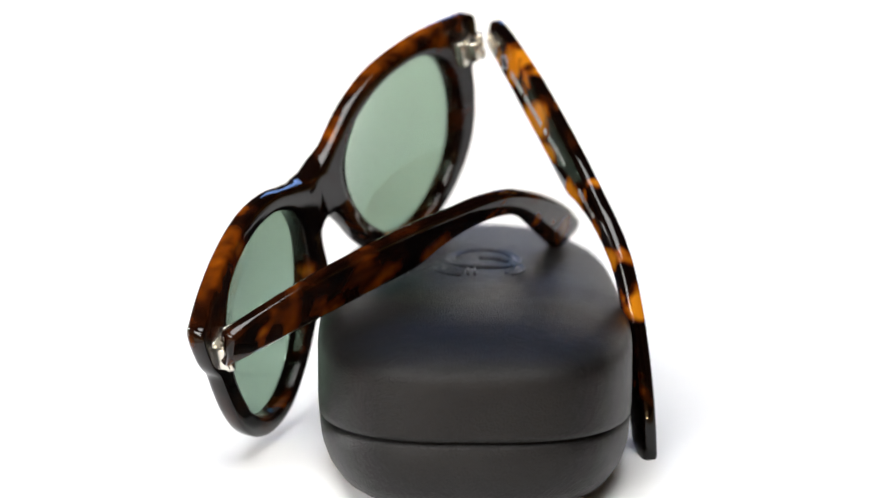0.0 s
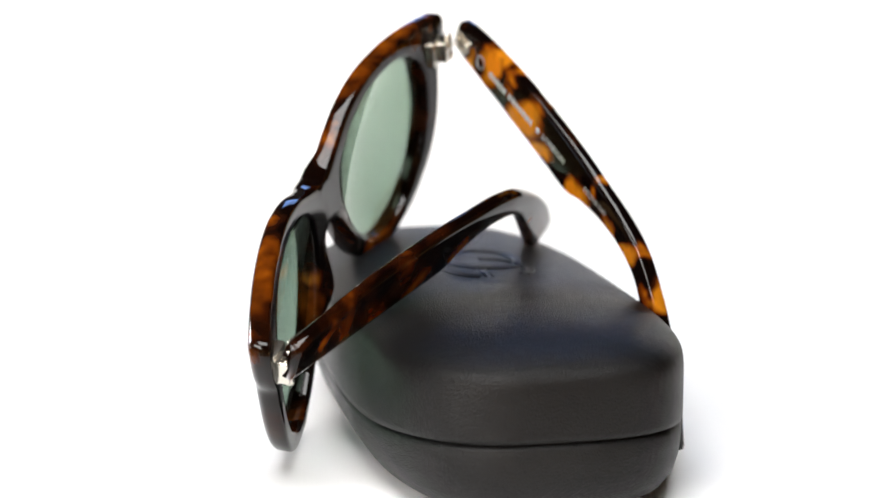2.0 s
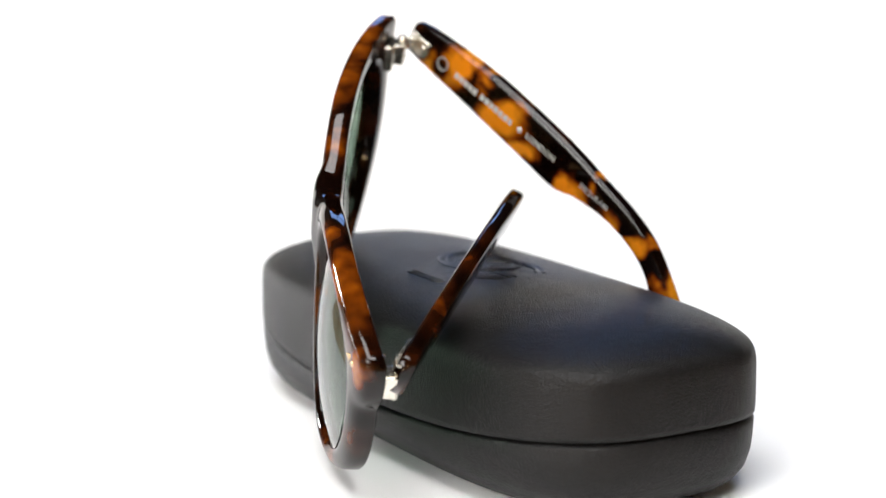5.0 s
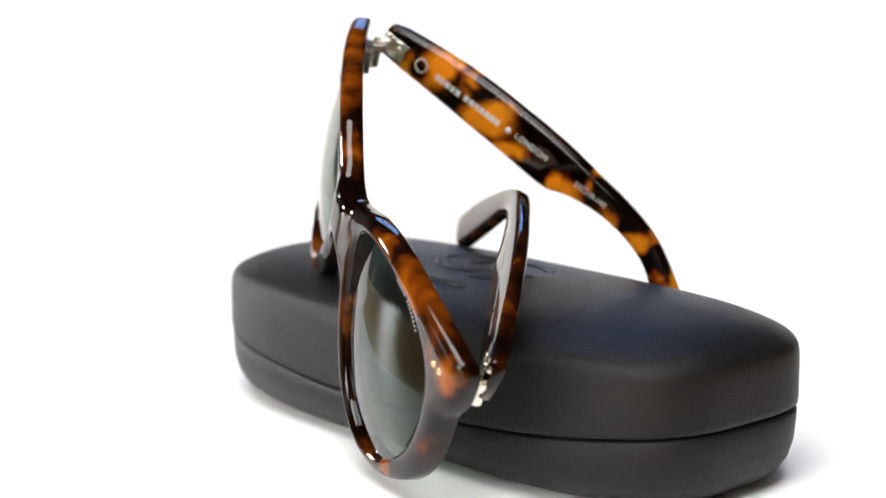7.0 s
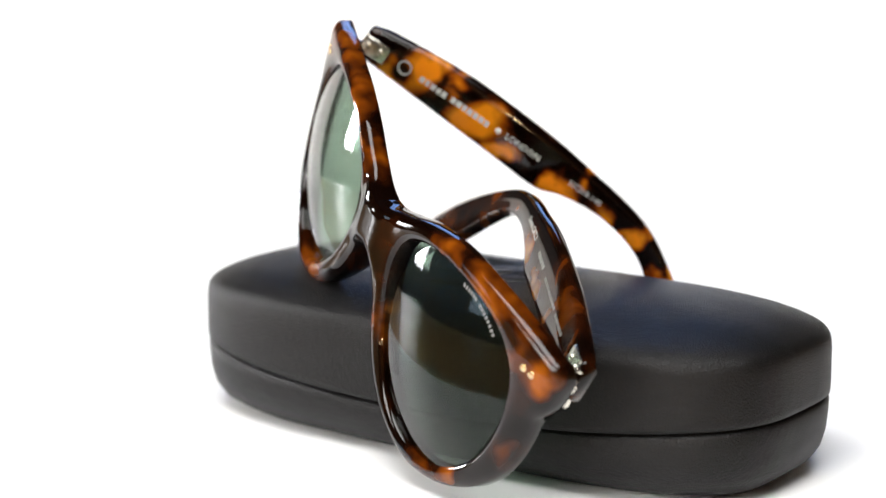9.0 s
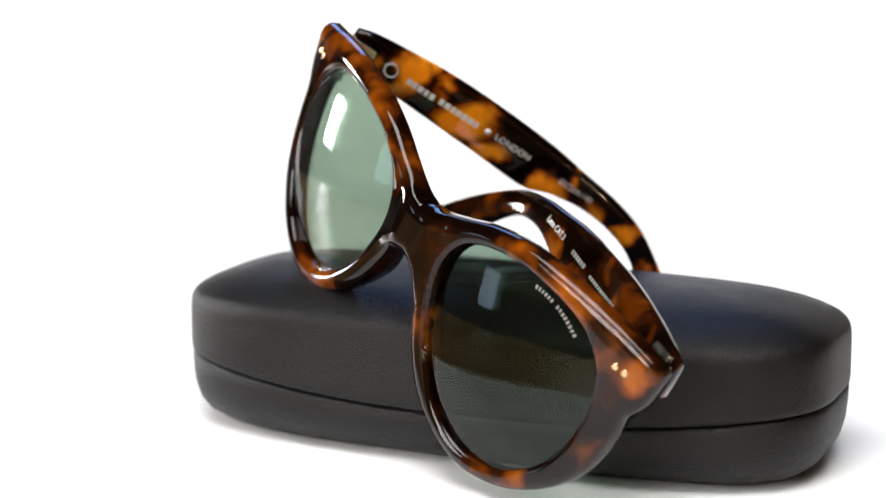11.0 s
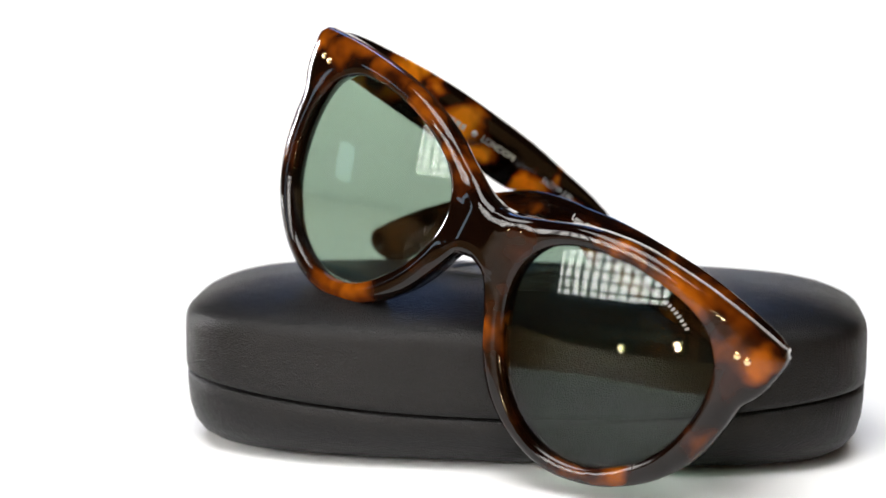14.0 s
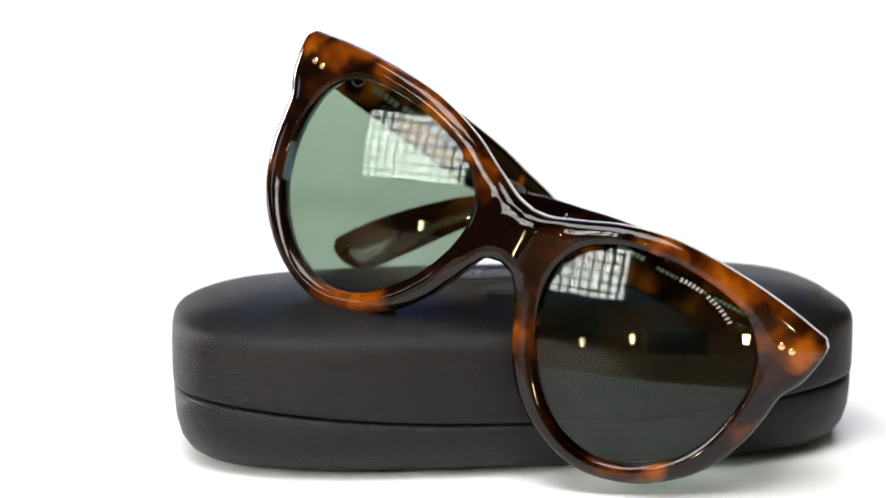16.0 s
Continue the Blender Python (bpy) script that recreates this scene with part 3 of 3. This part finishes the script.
def hinge(root, side, temple, inner):
    """Barrel hinge: knuckles between front and temple, a plate on each."""
    h = part("hinge", box((side * 69.0 * MM - 0.0035, 0.0105, 0.0125), (side * 69.0 * MM + 0.0035, 0.0142, 0.0205), 0.0004), STEEL, root, "nickel silver hinge")
    for k in range(3):
        part("knuckle", lathe([(0.6, 0), (1.25, 0.2), (1.25, 2.4), (0.6, 2.6)], 16, pose(side * (0.0722 if side < 0 else 0.0712), 0.0166, 0.0124 + k * 0.0028) @ Matrix.Scale(MM, 4)), STEEL, h)
    part("hinge_leaf", box((side * 70.5 * MM - 0.0024, 0.0135, 0.0132), (side * 70.5 * MM + 0.0024, 0.0172, 0.0196), 0.0004), STEEL, h)
    part("hinge_leaf", box((0.0012, min(inner * 0.0006, inner * 0.0022), 0.0), (0.003, max(inner * 0.0006, inner * 0.0022), 0.0042), 0.0003), STEEL, temple)
    y = inner * 2.3
    lift = 0.0022 if inner > 0 else 0.0
    part("hinge_plate", box((0.002, (y - 0.3) * MM, lift - 0.0012), (0.0095, (y + 0.3) * MM, lift + 0.0040), 0.0002), STEEL, temple)
    for s in (3.2, 7.4):
        part("screw", lathe([(1.0, 0), (1.0, 0.25), (0.6, 0.45)], 14, pose(s * MM, (y + inner * 0.25) * MM, lift + 0.0014, -90 * inner) @ Matrix.Scale(MM, 4)), STEEL, temple)


def sunglasses():
    root = thing("sunglasses", "tortoiseshell acetate sunglasses with green grey lenses leaning on the case", "sunglasses")
    front = part("front_frame", front_mesh(), ACETATE, root, "glossy brown tortoiseshell front")
    for side in (1, -1):
        part("lens", lens_mesh(side), LENS, root, "green grey tinted lens")
        for x, z in ((66.6, 20.2), (69.2, 20.2)):
            slope = math.degrees(math.atan(0.005 * x))
            m = pose(side * x * MM, (bow(x) - 0.02) * MM, z * MM, 90, 0, side * slope) @ Matrix.Scale(MM, 4)
            part("rivet", lathe([(0.85, -0.5), (0.85, 0.05), (0.6, 0.12)], 16, m), GOLD, front, "small gold rivet")
    far = part("temple", temple_mesh(-1), FAR_ACETATE, root, "half-folded tortoiseshell temple with silver print inside", FAR_TEMPLE)
    near = part("temple", temple_mesh(1), NEAR_ACETATE, root, "half-folded tortoiseshell temple", NEAR_TEMPLE)
    hinge(root, -1, far, -1)
    hinge(root, 1, near, 1)
    # silver print inside the temples
    def inside(s, z, inner):
        return pose(s * MM, inner * 2.12 * MM, z * MM, 90, 0, 0 if inner < 0 else 180)

    def bars(parent, inner, s0, s1, z, h, word, ink=PRINT):
        """Writing that stays unlettered: a row of plain bars."""
        s, k = s0, 0
        while s < s1:
            w = word[k % len(word)]
            part("print_bar", box(((s) * MM, (inner * 2.12 - 0.04) * MM, (z - h / 2) * MM), (min(s + w, s1) * MM, (inner * 2.12 + 0.04) * MM, (z + h / 2) * MM)), ink, parent, smooth=False)
            s, k = s + w + 0.45, k + 1
    ring = lathe([(2.1, -0.05), (2.1, 0.05), (1.7, 0.05), (1.7, -0.05)], 28, inside(15.3, 1.9, -1) @ Matrix.Scale(MM, 4))
    part("print_ring", ring, PRINT, far, "silver ring print")
    bars(far, -1, 20.5, 29.5, 2.0, 1.7, (1.5, 1.2, 1.6, 1.3))
    bars(far, -1, 31.0, 44.0, 2.2, 1.7, (1.4, 1.6, 1.2, 1.5))
    part("print_dot", lathe([(0.9, -0.05), (0.9, 0.05)], 20, inside(46.8, 2.4, -1) @ Matrix.Scale(MM, 4)), PRINT, far)
    letters("LONDON", 2.6 * MM, 0.00004, inside(55.0, 2.5, -1), PRINT, far)
    letters("55\u25a119-140", 2.3 * MM, 0.00004, inside(76.3, 1.9, -1), PRINT, far)
    letters("Lens CAT.3", 2.5 * MM, 0.00004, inside(73.0, 3.0, 1), PRINT, near)
    bars(near, 1, 20.0, 30.0, 2.0, 0.9, (1.1, 0.8, 1.2, 0.9), PRINT_DIM)
    bars(near, 1, 32.0, 48.0, 2.2, 0.9, (1.0, 1.2, 0.8, 1.1), PRINT_DIM)
    bars(near, 1, 52.0, 61.0, 2.6, 1.2, (1.2, 0.9), PRINT_DIM)
    # small unlettered print along the upper outer edge of one lens
    for k in range(15):
        a = radians(88 - k * 2.55)
        rr = float(np.interp(a, [0.87, 1.2, 1.54], [25.0, 23.9, 22.9]))
        x, z = EYE_C[0] + rr * math.cos(a), EYE_C[1] + rr * math.sin(a)
        if k == 6:
            continue
        m = pose(x * MM, (-1.58 + 0.122 * (x - 38.3) + 0.03 * (z + 0.8) + 0.0055 * ((x - 38.3) ** 2 + (z + 0.8) ** 2)) * MM, z * MM, 0, -(math.degrees(a) - 90), 7)
        part("lens_print", box((-0.26 * MM, -0.02 * MM, -0.55 * MM), (0.26 * MM, 0.02 * MM, 0.55 * MM)), PRINT_DIM, root, smooth=False).matrix_basis = m
    return root


CASE = spectacle_case()
GLASSES = sunglasses()

CASE_AT = pose(0.0085, 0.0117, 0.0, 0, 0, -90.05)
GLASSES_AT = Matrix(((-0.4194, 0.89619, -0.14469), (-0.7895, -0.43876, -0.42915), (-0.44809, -0.06575, 0.89157))).to_4x4()
GLASSES_AT.translation = (-0.03154, 0.02075, 0.00303 + TABLE)
GLASSES_AT = GLASSES_AT @ FRONT_SET


def motions():
    """The case and the sunglasses turn together on the sheet: seconds, millimetres, degrees."""
    turn = [(0.0, -0.37, -1.37, -0.13), (0.5, 0.69, -2.24, 3.12), (1.0, 1.80, -3.10, 6.33), (1.5, 2.83, -3.93, 9.23), (2.0, 3.95, -4.73, 12.21),
            (2.5, 4.81, -5.46, 15.19), (3.0, 5.64, -6.17, 18.09), (3.5, 6.50, -6.78, 21.09), (4.0, 7.49, -7.29, 24.00), (6.5, 13.46, -9.96, 38.93),
            (7.0, 14.70, -10.54, 41.97), (7.5, 16.10, -11.05, 44.94), (8.0, 17.45, -11.54, 47.83), (8.5, 18.69, -11.93, 50.80), (9.0, 19.93, -12.12, 53.76),
            (11.5, 26.41, -11.96, 68.99), (12.0, 27.72, -11.69, 71.99), (12.5, 29.05, -11.23, 75.01), (13.0, 30.16, -10.74, 78.07), (13.5, 31.26, -10.36, 80.97),
            (14.0, 32.28, -10.21, 84.14), (14.5, 33.12, -10.29, 87.37), (15.0, 33.45, -10.38, 90.57), (15.5, 32.45, -10.35, 93.79), (16.0, 30.88, -10.34, 96.96)]
    walk(CASE, [(t, pose(x * MM, y * MM, 0, 0, 0, r) @ CASE_AT) for t, x, y, r in turn])
    walk(GLASSES, [(t, pose(x * MM, y * MM, 0, 0, 0, r) @ GLASSES_AT) for t, x, y, r in turn])


motions()
